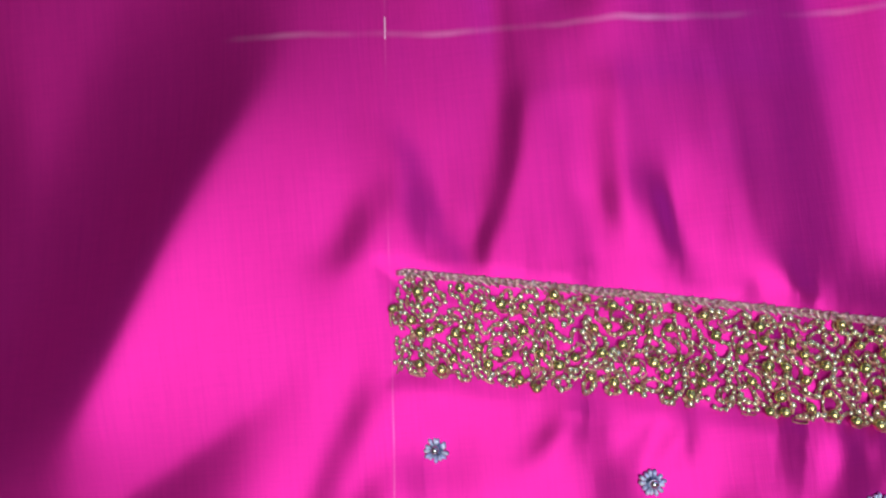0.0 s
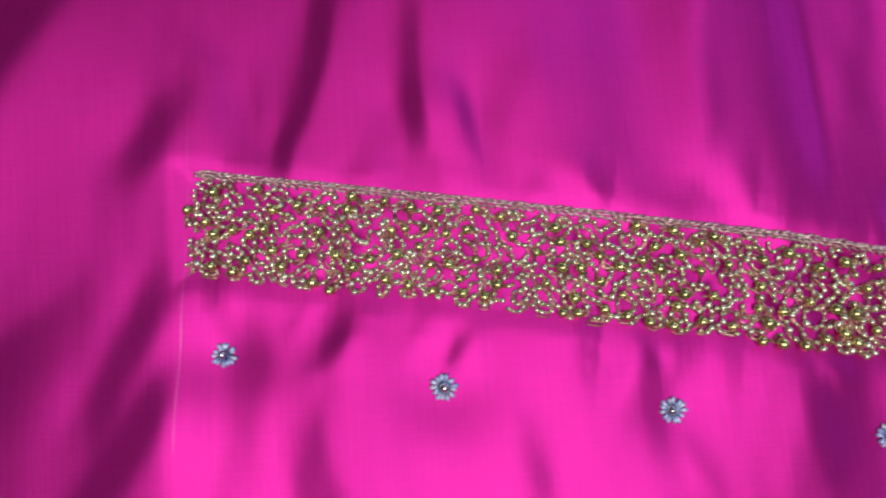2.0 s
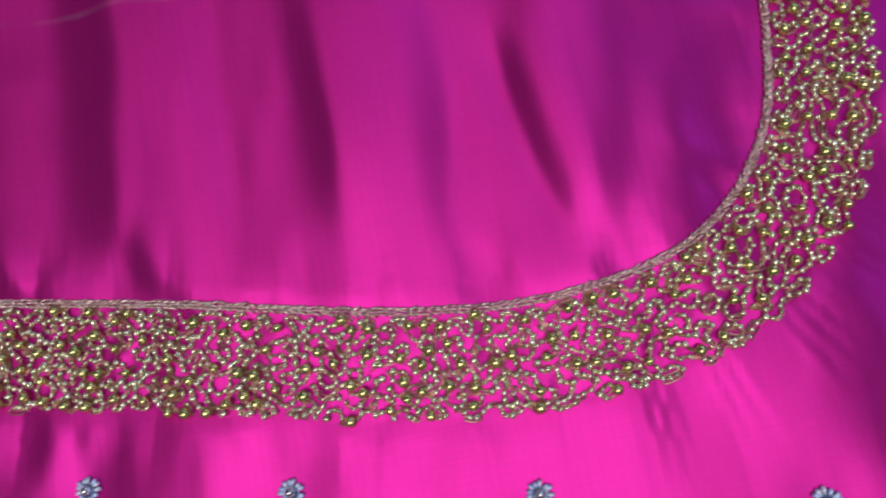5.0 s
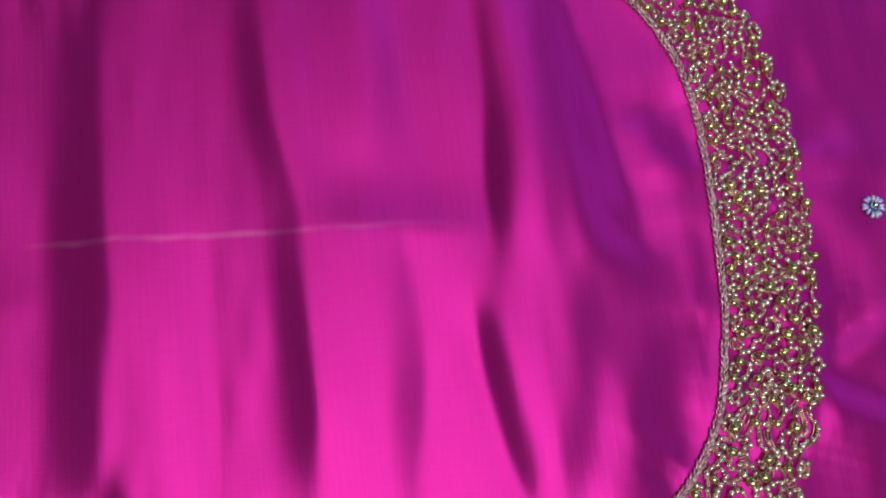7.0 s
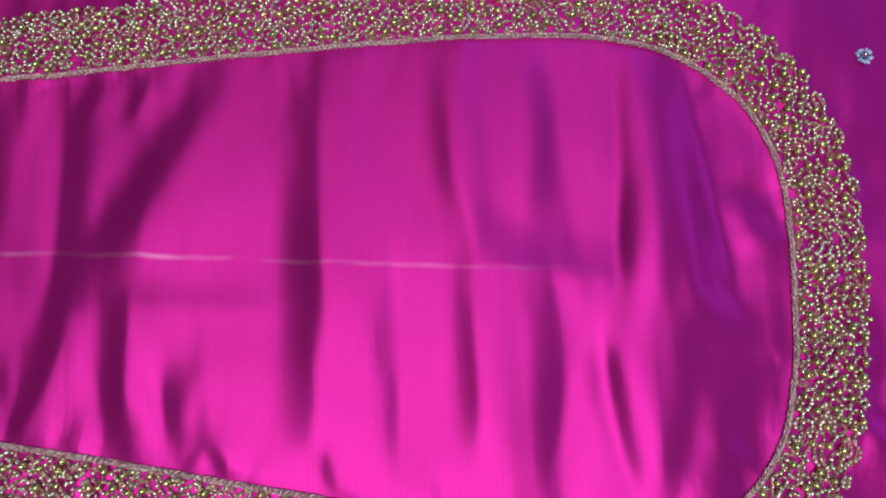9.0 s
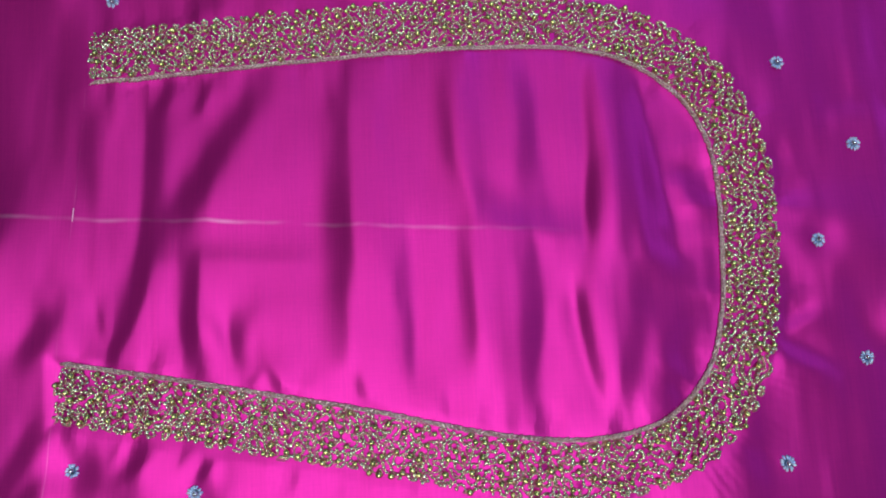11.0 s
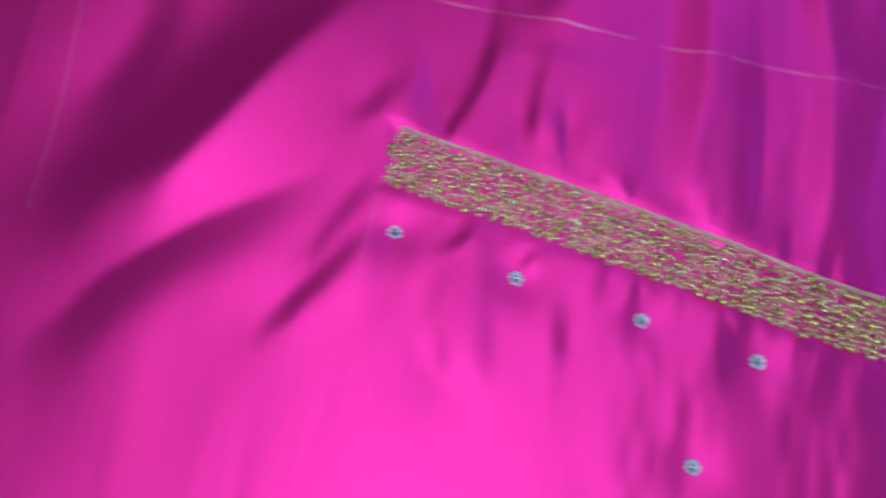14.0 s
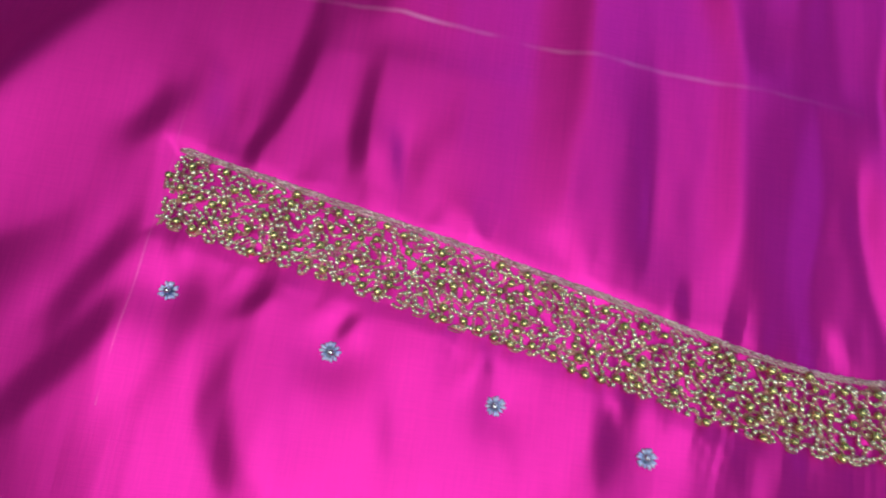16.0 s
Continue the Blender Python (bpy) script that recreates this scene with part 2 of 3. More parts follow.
def wall_with_opening(name, y0, y1, x0, x1, z0, z1):
    spans = [((-2.2, y0, FLOOR_Z), (x0, y1, 2.6)), ((x1, y0, FLOOR_Z), (2.2, y1, 2.6)), ((x0, y0, FLOOR_Z), (x1, y1, z0)), ((x0, y0, z1), (x1, y1, 2.6))]
    return tagged(new(name, boxes(name, spans, WALL)), "plain plaster wall, unseen, open to an added blue light", "wall", kind="structure")


def opening_frame(name, y, x0, x1, z0, z1):
    w = 0.04
    spans = [((x0, y, z0), (x0 + w, y + 0.04, z1)), ((x1 - w, y, z0), (x1, y + 0.04, z1)), ((x0 + w, y, z0), (x1 - w, y + 0.04, z0 + w)), ((x0 + w, y, z1 - w), (x1 - w, y + 0.04, z1))]
    return tagged(new(name, boxes(name, spans, WOOD)), "white painted frame round the added, unseen wall opening", "window", kind="structure")


tagged(new("wall_south", boxes("wall_south", [((-2.2, -1.75, FLOOR_Z), (2.2, -1.6, 2.6))], WALL)), "plain plaster wall, unseen, added to bound the light", "wall", kind="structure")
# unseen opening and its frame, added to carry the far bluish fill
wall_with_opening("wall_north", 2.0, 2.15, 0.25, 1.55, 0.95, 2.15)
opening_frame("opening_frame_1", 2.06, 0.25, 1.55, 0.95, 2.15)

# ---------------------------------------------------------------- neckline: a deep U, open to the west
NECK = [(-0.141, 0.0512), (-0.043, 0.0570), (0.018, 0.0590), (0.057, 0.0570), (0.083, 0.0492), (0.1035, 0.0315), (0.1128, 0.008), (0.1127, -0.024),
        (0.1092, -0.056), (0.1010, -0.0785), (0.083, -0.0948), (0.055, -0.1010), (0.022, -0.0983), (-0.027, -0.0871), (-0.090, -0.0742), (-0.148, -0.0632)]
BAND = 0.0217


def spline(points, per=60):
    p = [2 * Vector(points[0]) - Vector(points[1])] + [Vector(q) for q in points] + [2 * Vector(points[-1]) - Vector(points[-2])]
    out = []
    for i in range(1, len(p) - 2):
        a, b, c, d = p[i - 1:i + 3]
        ka, kb, kc = (b - a).length ** 0.5, (c - b).length ** 0.5, (d - c).length ** 0.5
        m1 = (c - b) + kb * ((b - a) / ka - (c - a) / (ka + kb))
        m2 = (c - b) + kb * ((d - c) / kc - (d - b) / (kb + kc))
        for j in range(per):
            t = j / per
            out.append((2 * t**3 - 3 * t**2 + 1) * b + (t**3 - 2 * t**2 + t) * m1 + (3 * t**2 - 2 * t**3) * c + (t**3 - t**2) * m2)
    return out + [p[-2]]


raw = np.array([tuple(v) for v in spline(NECK)])
cum = np.concatenate([[0], np.cumsum(np.hypot(*np.diff(raw, axis=0).T))])
LENGTH = float(cum[-1])
STEPS = 1200
ss = np.linspace(0, LENGTH, STEPS + 1)
neck_x, neck_y = np.interp(ss, cum, raw[:, 0]), np.interp(ss, cum, raw[:, 1])
tan_x, tan_y = np.gradient(neck_x), np.gradient(neck_y)
tan_l = np.hypot(tan_x, tan_y)
out_x, out_y = -tan_y / tan_l, tan_x / tan_l


def band_point(s, d):
    """Plan position at s metres along the neckline and d metres outward from its inner edge."""
    i = s / LENGTH * STEPS
    return (float(np.interp(i, range(STEPS + 1), neck_x) + d * np.interp(i, range(STEPS + 1), out_x)),
            float(np.interp(i, range(STEPS + 1), neck_y) + d * np.interp(i, range(STEPS + 1), out_y)))


# ---------------------------------------------------------------- the cloth's relief
def axis(lo, a, b, hi, fine, coarse):
    return np.concatenate([np.arange(lo, a, coarse), np.arange(a, b, fine), np.arange(b, hi + 1e-6, coarse)])


gx, gy = axis(-0.56, -0.30, 0.25, 0.53, 0.001, 0.01), axis(-0.50, -0.25, 0.15, 0.42, 0.001, 0.01)
GX, GY = np.meshgrid(gx, gy)
relief = np.zeros_like(GX)
TO_LIGHT = np.array((0.62, -0.78))


STEP, PAD_X0, PAD_Y0 = 0.001, -0.50, -0.45
FX, FY = np.meshgrid(PAD_X0 + STEP * np.arange(960), PAD_Y0 + STEP * np.arange(800))
slope_x, slope_y = np.zeros_like(FX), np.zeros_like(FX)


def ripple(sx, sy, seed, X=GX, Y=GY):
    """Smooth random waves of size sx by sy metres, about -1 to 1."""
    rng = np.random.default_rng(seed)
    lat = rng.uniform(-1, 1, (96, 96))
    fx, fy = (X + 1.0) / sx + seed, (Y + 1.0) / sy + seed
    ix, iy = np.floor(fx).astype(int), np.floor(fy).astype(int)
    tx, ty = fx - ix, fy - iy
    tx, ty = tx**3 * (6 * tx**2 - 15 * tx + 10), ty**3 * (6 * ty**2 - 15 * ty + 10)
    v = lambda a, b: lat[b % 96, a % 96]
    return (v(ix, iy) * (1 - tx) + v(ix + 1, iy) * tx) * (1 - ty) + (v(ix, iy + 1) * (1 - tx) + v(ix + 1, iy + 1) * tx) * ty


def fold(width, steep, edge, rise_way, *pts):
    """A pleat's sloping side along pts (millimetres wide). Going towards TO_LIGHT it climbs (rise_way 1) or drops (-1); edge: +1 that side is sharp, -1 the other, 0 neither."""
    global slope_x, slope_y
    p = np.array(pts)
    along = p[-1] - p[0]
    length = np.hypot(*along)
    along = along / length
    side = np.array((-along[1], along[0]))
    if side @ TO_LIGHT < 0:
        side = -side
    lon, lat = (p - p[0]) @ along, (p - p[0]) @ side
    fine = np.linspace(lon[0], lon[-1], 40)
    if len(p) > 2:
        curve = 0.6 * np.polyval(np.polyfit(lon, lat, 2), fine) + 0.4 * np.interp(fine, lon, lat)
    else:
        curve = np.interp(fine, lon, lat)
    w = width / 1000
    L = (FX - p[0][0]) * along[0] + (FY - p[0][1]) * along[1]
    fold.count += 1
    wob, vary = ripple(0.030, 0.030, 20 + fold.count, FX, FY), ripple(0.04, 0.03, 90 + fold.count, FX, FY)
    u = (0.16 * w + 0.0004) * wob + (FX - p[0][0]) * side[0] + (FY - p[0][1]) * side[1] - np.interp(L, fine, curve)
    near_soft, far_soft = max(0.0008, w * (0.30, 0.19, 0.08)[edge + 1]), max(0.0008, w * (0.30, 0.19, 0.08)[1 - edge])
    rise = 1 / (1 + np.exp(-np.clip((u + w / 2) / far_soft, -40, 40))) / (1 + np.exp(np.clip((u - w / 2) / near_soft, -40, 40)))
    fade = max(0.008, 0.30 * length)
    ends = np.clip((L + 0.5 * fade) / (1.3 * fade), 0, 1) * np.clip((length + 0.5 * fade - L) / (1.3 * fade), 0, 1)
    ends = ends * ends * (3 - 2 * ends)
    amount = FOLD_GAIN * rise_way * steep * (1 + 0.3 * vary) * rise * ends
    slope_x += amount * side[0]
    slope_y += amount * side[1]


def settle():
    """The height field whose slopes come nearest to those of all the folds together, sinking back to level within REACH metres."""
    kx, ky = 2 * math.pi * np.fft.fftfreq(FX.shape[1], STEP)[None, :], 2 * math.pi * np.fft.fftfreq(FX.shape[0], STEP)[:, None]
    h = np.real(np.fft.ifft2(-1j * (kx * np.fft.fft2(slope_x) + ky * np.fft.fft2(slope_y)) / (kx**2 + ky**2 + 1 / REACH**2)))
    i, j = (GX - PAD_X0) / STEP, (GY - PAD_Y0) / STEP
    i, j = np.clip(i, 0, FX.shape[1] - 2), np.clip(j, 0, FX.shape[0] - 2)
    i0, j0 = i.astype(int), j.astype(int)
    a, b = i - i0, j - j0
    return (h[j0, i0] * (1 - a) + h[j0, i0 + 1] * a) * (1 - b) + (h[j0 + 1, i0] * (1 - a) + h[j0 + 1, i0 + 1] * a) * b


FOLD_GAIN, REACH = 1.15, 0.05
fold.count = 0
# inside the neckline, west to east
fold(8, 0.18, 0, 1, (-0.140, 0.044), (-0.140, 0.019), (-0.140, -0.003))
fold(9, 0.29, -1, 1, (-0.114, 0.046), (-0.116, 0.018), (-0.116, -0.012), (-0.118, -0.028))
fold(7, 0.28, 0, 1, (-0.099, -0.046), (-0.094, -0.072))
fold(12, 0.40, 0, 1, (-0.070, 0.049), (-0.080, 0.031), (-0.094, 0.010), (-0.105, -0.013))
fold(4, 0.30, 0, 1, (-0.091, 0.051), (-0.098, 0.035))
fold(5, 0.26, 0, 1, (-0.106, 0.050), (-0.114, 0.037))
fold(13, 0.36, 1, 1, (-0.043, 0.055), (-0.042, 0.026), (-0.042, -0.005), (-0.040, -0.039))
fold(11, 0.27, 1, 1, (-0.040, -0.031), (-0.041, -0.058), (-0.044, -0.074))
fold(5, 0.34, 0, 1, (-0.034, -0.071), (-0.031, -0.085))
fold(8, 0.38, 1, 1, (0.003, 0.057), (0.004, 0.036), (0.005, 0.011), (0.009, -0.017))
fold(8, 0.30, 1, 1, (0.009, -0.015), (0.009, -0.046), (0.008, -0.078))
fold(8, 0.20, 0, -1, (0.037, 0.053), (0.038, 0.035), (0.036, 0.012), (0.037, -0.004))
fold(7, 0.60, -1, 1, (0.064, 0.051), (0.064, 0.021), (0.063, -0.003), (0.060, -0.033))
fold(6, 0.52, -1, 1, (0.054, -0.037), (0.056, -0.057), (0.058, -0.072), (0.062, -0.091))
fold(13, 0.46, 1, -1, (0.074, 0.047), (0.079, 0.021), (0.084, -0.004), (0.087, -0.024))
fold(7, 0.40, -1, 1, (0.083, -0.021), (0.088, -0.031), (0.096, -0.036))
fold(9, 0.40, 0, 1, (0.095, 0.003), (0.103, -0.004), (0.111, -0.011))
fold(11, 0.22, 1, -1, (0.031, -0.016), (0.035, -0.045), (0.029, -0.079))
fold(9, 0.24, 1, -1, (-0.016, -0.013), (-0.016, -0.036), (-0.017, -0.062), (-0.016, -0.081))
fold(4, 0.26, 0, 1, (0.043, -0.087), (0.047, -0.100))
fold(8, 0.20, 0, -1, (0.078, -0.033), (0.077, -0.052), (0.070, -0.076), (0.068, -0.089))
fold(11, 0.30, 0, -1, (0.093, -0.055), (0.087, -0.088))
fold(13, 0.24, 0, 1, (-0.076, -0.042), (-0.079, -0.058), (-0.080, -0.074))
fold(5, 0.34, 0, 1, (-0.069, -0.068), (-0.060, -0.081))
fold(6, 0.20, 0, -1, (-0.146, -0.029), (-0.135, -0.050), (-0.132, -0.063))
fold(11, 0.14, 0, -1, (0.033, -0.073), (0.029, -0.095))
fold(11, 0.22, 1, 1, (0.016, -0.012), (0.056, -0.016))
fold(6, 0.09, 1, 1, (-0.118, -0.022), (-0.081, -0.023), (-0.048, -0.025))
# by the open end and along the inner edge of the near arm
fold(8, 0.34, 0, 1, (-0.153, -0.043), (-0.157, -0.053), (-0.163, -0.061))
fold(6, 0.30, 0, -1, (-0.143, -0.042), (-0.141, -0.052), (-0.139, -0.062))
fold(6, 0.42, 1, 1, (-0.117, -0.021), (-0.119, -0.038), (-0.124, -0.052))
fold(5, 0.46, 0, 1, (-0.123, -0.050), (-0.127, -0.057), (-0.128, -0.065))
fold(6, 0.36, 1, 1, (-0.097, -0.023), (-0.099, -0.044), (-0.098, -0.058))
fold(4, 0.30, 0, 1, (-0.111, -0.064), (-0.114, -0.069))
fold(3, 0.36, 0, 1, (-0.071, -0.069), (-0.076, -0.077))
fold(5, 0.16, 0, -1, (-0.075, -0.052), (-0.076, -0.067))
fold(2, 0.24, 0, 1, (-0.053, -0.072), (-0.057, -0.080))
fold(5, 0.34, 0, -1, (-0.002, -0.079), (-0.002, -0.092))
# below the near arm
fold(3, 0.26, 0, 1, (-0.124, -0.093), (-0.128, -0.100))
fold(4, 0.36, 0, 1, (-0.111, -0.096), (-0.117, -0.102), (-0.124, -0.108))
fold(3, 0.36, 0, 1, (-0.100, -0.098), (-0.104, -0.104))
fold(3, 0.44, 0, 1, (-0.088, -0.101), (-0.094, -0.108), (-0.097, -0.113))
fold(8, 0.22, 0, -1, (-0.016, -0.114), (-0.019, -0.128), (-0.021, -0.141))
fold(2, 0.26, 0, 1, (-0.049, -0.126), (-0.048, -0.134))
fold(2, 0.24, 0, 1, (-0.040, -0.108), (-0.042, -0.118))
fold(2, 0.22, 0, -1, (-0.055, -0.106), (-0.051, -0.117))
fold(8, 0.26, 1, -1, (-0.148, -0.093), (-0.147, -0.116), (-0.148, -0.132))
fold(7, 0.28, 0, 1, (-0.006, -0.137), (-0.003, -0.142))
fold(9, 0.30, 0, 1, (-0.125, -0.116), (-0.123, -0.133), (-0.117, -0.147), (-0.106, -0.155))
fold(3, 0.26, 0, 1, (-0.048, -0.106), (-0.052, -0.116))
fold(2, 0.26, 0, -1, (-0.049, -0.126), (-0.046, -0.133))
fold(3, 0.28, 0, 1, (-0.020, -0.112), (-0.015, -0.122))
fold(5, 0.22, 0, -1, (0.015, -0.121), (0.015, -0.131))
fold(7, 0.16, 0, -1, (-0.103, -0.126), (-0.104, -0.142))
fold(7, 0.24, 0, 1, (-0.154, -0.086), (-0.162, -0.103), (-0.171, -0.119))
fold(14, 0.27, -1, 1, (-0.174, -0.095), (-0.204, -0.113), (-0.228, -0.134), (-0.258, -0.162))
fold(7, 0.25, 0, 1, (-0.147, -0.102), (-0.162, -0.120), (-0.182, -0.146))
fold(8, 0.32, 0, -1, (-0.079, -0.115), (-0.076, -0.139))
fold(4, 0.32, 0, 1, (-0.117, -0.095), (-0.125, -0.105))
fold(5, 0.26, 0, 1, (-0.056, -0.106), (-0.062, -0.117))
fold(4, 0.36, 0, -1, (-0.088, -0.049), (-0.084, -0.068))
fold(4, 0.26, 0, 1, (-0.135, -0.042), (-0.132, -0.061))
# beyond the far arm and the open end
fold(30, 0.72, 1, 1, (-0.181, 0.014), (-0.201, -0.026), (-0.220, -0.055), (-0.242, -0.082), (-0.266, -0.105))
fold(15, 0.20, 0, 1, (-0.244, -0.007), (-0.255, -0.040), (-0.266, -0.073))
fold(11, 0.34, 0, 1, (-0.130, 0.122), (-0.128, 0.099))
fold(15, 0.24, 0, -1, (-0.142, 0.117), (-0.146, 0.083))
fold(9, 0.40, 0, 1, (-0.090, 0.122), (-0.092, 0.096), (-0.098, 0.078))
fold(5, 0.34, 0, 1, (-0.035, 0.115), (-0.036, 0.083))
fold(4, 0.30, 0, -1, (-0.016, 0.113), (-0.016, 0.083))
fold(5, 0.32, 0, 1, (0.010, 0.111), (0.011, 0.084))
fold(4, 0.22, 0, -1, (0.026, 0.110), (0.024, 0.087))
fold(7, 0.26, 0, 1, (0.079, 0.094), (0.082, 0.076))
# east of the neckline
fold(15, 0.34, 0, 1, (0.137, -0.016), (0.160, -0.010), (0.186, -0.009))
fold(5, 0.42, 1, 1, (0.130, -0.064), (0.148, -0.055))
fold(6, 0.40, 0, 1, (0.128, -0.067), (0.150, -0.077))
fold(15, 0.28, 0, 1, (0.172, -0.056), (0.185, -0.077))
fold(10, 0.14, 0, -1, (0.134, -0.036), (0.192, -0.042))
fold(10, 0.26, 0, -1, (0.113, -0.102), (0.120, -0.120))
fold(22, 0.20, 0, -1, (0.127, 0.080), (0.140, 0.062))
fold(8, 0.22, 0, 1, (0.162, 0.024), (0.187, 0.025))
relief += settle()

# the flower motifs: one row round the border, and the start of the next
FLOWERS = [(-0.133, 0.087), (-0.092, 0.092), (-0.044, 0.099), (0.001, 0.095), (0.053, 0.096), (0.114, 0.085),
           (0.143, 0.047), (0.170, 0.011), (0.150, -0.028), (0.164, -0.075), (0.128, -0.113), (0.094, -0.149),
           (-0.142, -0.103), (-0.096, -0.113), (-0.050, -0.121), (-0.008, -0.129), (0.041, -0.138),
           (-0.028, -0.168), (0.198, 0.053), (0.168, 0.091), (0.193, -0.030)]

# plan distance to the neckline, signed outward, to stiffen the cloth under the embroidery
dist, where = np.full(GX.shape, 9.0), np.zeros(GX.shape)
for i in range(0, STEPS + 1, 4):
    px, py = neck_x[i] + out_x[i] * BAND / 2, neck_y[i] + out_y[i] * BAND / 2
    d = np.hypot(GX - px, GY - py)
    closer = d < dist
    dist[closer], where[closer] = d[closer], ss[i]
edge_dist = np.maximum(dist - BAND / 2, np.where(GY > 0, -0.1415, -0.149) - GX)
stiff = np.clip((edge_dist + 0.003) / 0.008, 0, 1)
stiff = stiff * stiff * (3 - 2 * stiff)
calm = 0.2 + 0.8 * np.clip((GX + 0.19) / 0.06, 0, 1)
relief += 0.0020 * ripple(0.11, 0.14, 3) + calm * (0.0006 * ripple(0.024, 0.07, 5) + 0.00025 * ripple(0.012, 0.045, 7) + 0.00009 * ripple(0.005, 0.016, 9))
rng = np.random.default_rng(4)
pucker = np.interp(where, np.linspace(0, LENGTH, 110), rng.uniform(-1, 1, 110))
relief += 0.0005 * pucker * np.exp(-(edge_dist / 0.014) ** 2)
inside = np.clip(-edge_dist / 0.003, 0, 1)
relief += inside * (0.0007 * ripple(0.0042, 0.0042, 13) + 0.00025 * ripple(0.0026, 0.0026, 17))
relief = relief * (0.55 + 0.45 * stiff) + 0.0003 * (1 - stiff)
for x, y in FLOWERS:
    relief *= 1 - 0.5 * np.exp(-((GX - x) ** 2 + (GY - y) ** 2) / 0.009**2)
relief = np.maximum(relief, -0.017)
rim = np.minimum.reduce([GX - gx[0], gx[-1] - GX, GY - gy[0], gy[-1] - GY])
relief = np.where(rim < 0.015, FLOOR_Z + 0.001 + (relief - FLOOR_Z - 0.001) * rim / 0.015, relief)


def ground(x, y):
    """The cloth's height at a place in plan."""
    i = min(max(int(np.searchsorted(gx, x)) - 1, 0), len(gx) - 2)
    j = min(max(int(np.searchsorted(gy, y)) - 1, 0), len(gy) - 2)
    a, b = (x - gx[i]) / (gx[i + 1] - gx[i]), (y - gy[j]) / (gy[j + 1] - gy[j])
    return float((relief[j, i] * (1 - a) + relief[j, i + 1] * a) * (1 - b) + (relief[j + 1, i] * (1 - a) + relief[j + 1, i + 1] * a) * b)


def cloth_mesh():
    ny, nx = GX.shape
    # the cut edges of the cloth run unevenly
    loose = 0.012 * np.clip(1 - rim / 0.12, 0, 1)
    co = np.stack([GX + loose * ripple(0.2, 0.16, 31), GY + loose * ripple(0.17, 0.2, 33), relief], -1).reshape(-1, 3).astype(np.float32)
    idx = np.arange(nx * ny).reshape(ny, nx)
    quads = np.stack([idx[:-1, :-1], idx[:-1, 1:], idx[1:, 1:], idx[1:, :-1]], -1).reshape(-1).astype(np.int32)
    me = bpy.data.meshes.new("blouse_cloth")
    me.vertices.add(nx * ny)
    me.vertices.foreach_set("co", co.reshape(-1))
    me.loops.add(len(quads))
    me.loops.foreach_set("vertex_index", quads)
    me.polygons.add(len(quads) // 4)
    me.polygons.foreach_set("loop_start", np.arange(0, len(quads), 4, dtype=np.int32))
    me.polygons.foreach_set("use_smooth", np.ones(len(quads) // 4, dtype=bool))
    me.update(calc_edges=True)
    me.validate()
    me.materials.append(SILK)
    return me


cloth = tagged(new("blouse_cloth", cloth_mesh()), "creased magenta silk blouse cloth with beaded neckline lying on floor", "cloth")

# ---------------------------------------------------------------- gold piping along the neckline's inner edge
rng = random.Random(21)
pv, pf = [], []
for row in range(3):
    s = 0.0001 + 0.0009 * row
    while s < LENGTH - 0.002:
        reach, d = rng.uniform(0.0015, 0.0023), -0.0011 + 0.0006 * row + rng.uniform(-0.00012, 0.00012)
        lean, pts = (1 - row) * 0.0004 + rng.uniform(-0.0005, 0.0005), []
        for t, lift in ((0, 0.0001), (0.3, 0.0007), (0.7, 0.0008), (1, 0.0002)):
            x, y = band_point(min(s + reach * t, LENGTH), d + lean * (t - 0.5))
            pts.append((x, y, ground(x, y) + lift + 0.0002 * (row == 1)))
        tube(pts, rng.uniform(0.0002, 0.00034), 5, pv, pf)
        s += reach * rng.uniform(0.72, 0.95)
piping = part("piping", mesh_of("piping", pv, pf, CORD), cloth, "pale pink-gold metallic chain-stitched cord")

# ---------------------------------------------------------------- beads: meandering chains of seeds, with larger beads set into them
rng = random.Random(11)
R_BIG, R_SEED, PITCH = 0.00132, 0.00066, 0.00114
ROWS, FIRST = 7, 0.0015
CELL = (BAND - 0.0006 - FIRST) / ROWS
COLS = int(LENGTH / CELL)
CELL_S = LENGTH / COLS


def sway(s, d):
    """Bends the pattern's grid unevenly, so that no two loops are alike."""
    v = Vector((s * 120, d * 120, 3.0))
    w = Vector((s * 330, d * 330, 7.0))
    return s + 0.0024 * noise.noise(v) + 0.0009 * noise.noise(w), d + (0.0020 * noise.noise(v + Vector((9, 5, 1))) + 0.0009 * noise.noise(w + Vector((2, 8, 4)))) * min(1, 6 * min(d - FIRST + 0.0006, BAND - d) / BAND + 0.25)


def arc(cs, cd, a0, a1, rs=1.0, rd=1.0):
    """Points along an elliptic arc round the grid corner (cs, cd), half a cell in radius."""
    k = max(3, int(abs(a1 - a0) * CELL / 2 / 0.0004))
    return [sway(cs + rs * CELL_S / 2 * math.cos(a0 + (a1 - a0) * i / k), cd + rd * CELL / 2 * math.sin(a0 + (a1 - a0) * i / k)) for i in range(k + 1)]


pieces = []
Q = math.pi / 2
for c in range(COLS):
    for r in range(ROWS):
        s0, d0 = c * CELL_S, FIRST + r * CELL
        if rng.random() < 0.5:
            pieces += [arc(s0, d0, 0, Q), arc(s0 + CELL_S, d0 + CELL, 2 * Q, 3 * Q)]
        else:
            pieces += [arc(s0 + CELL_S, d0, Q, 2 * Q), arc(s0, d0 + CELL, 3 * Q, 4 * Q)]
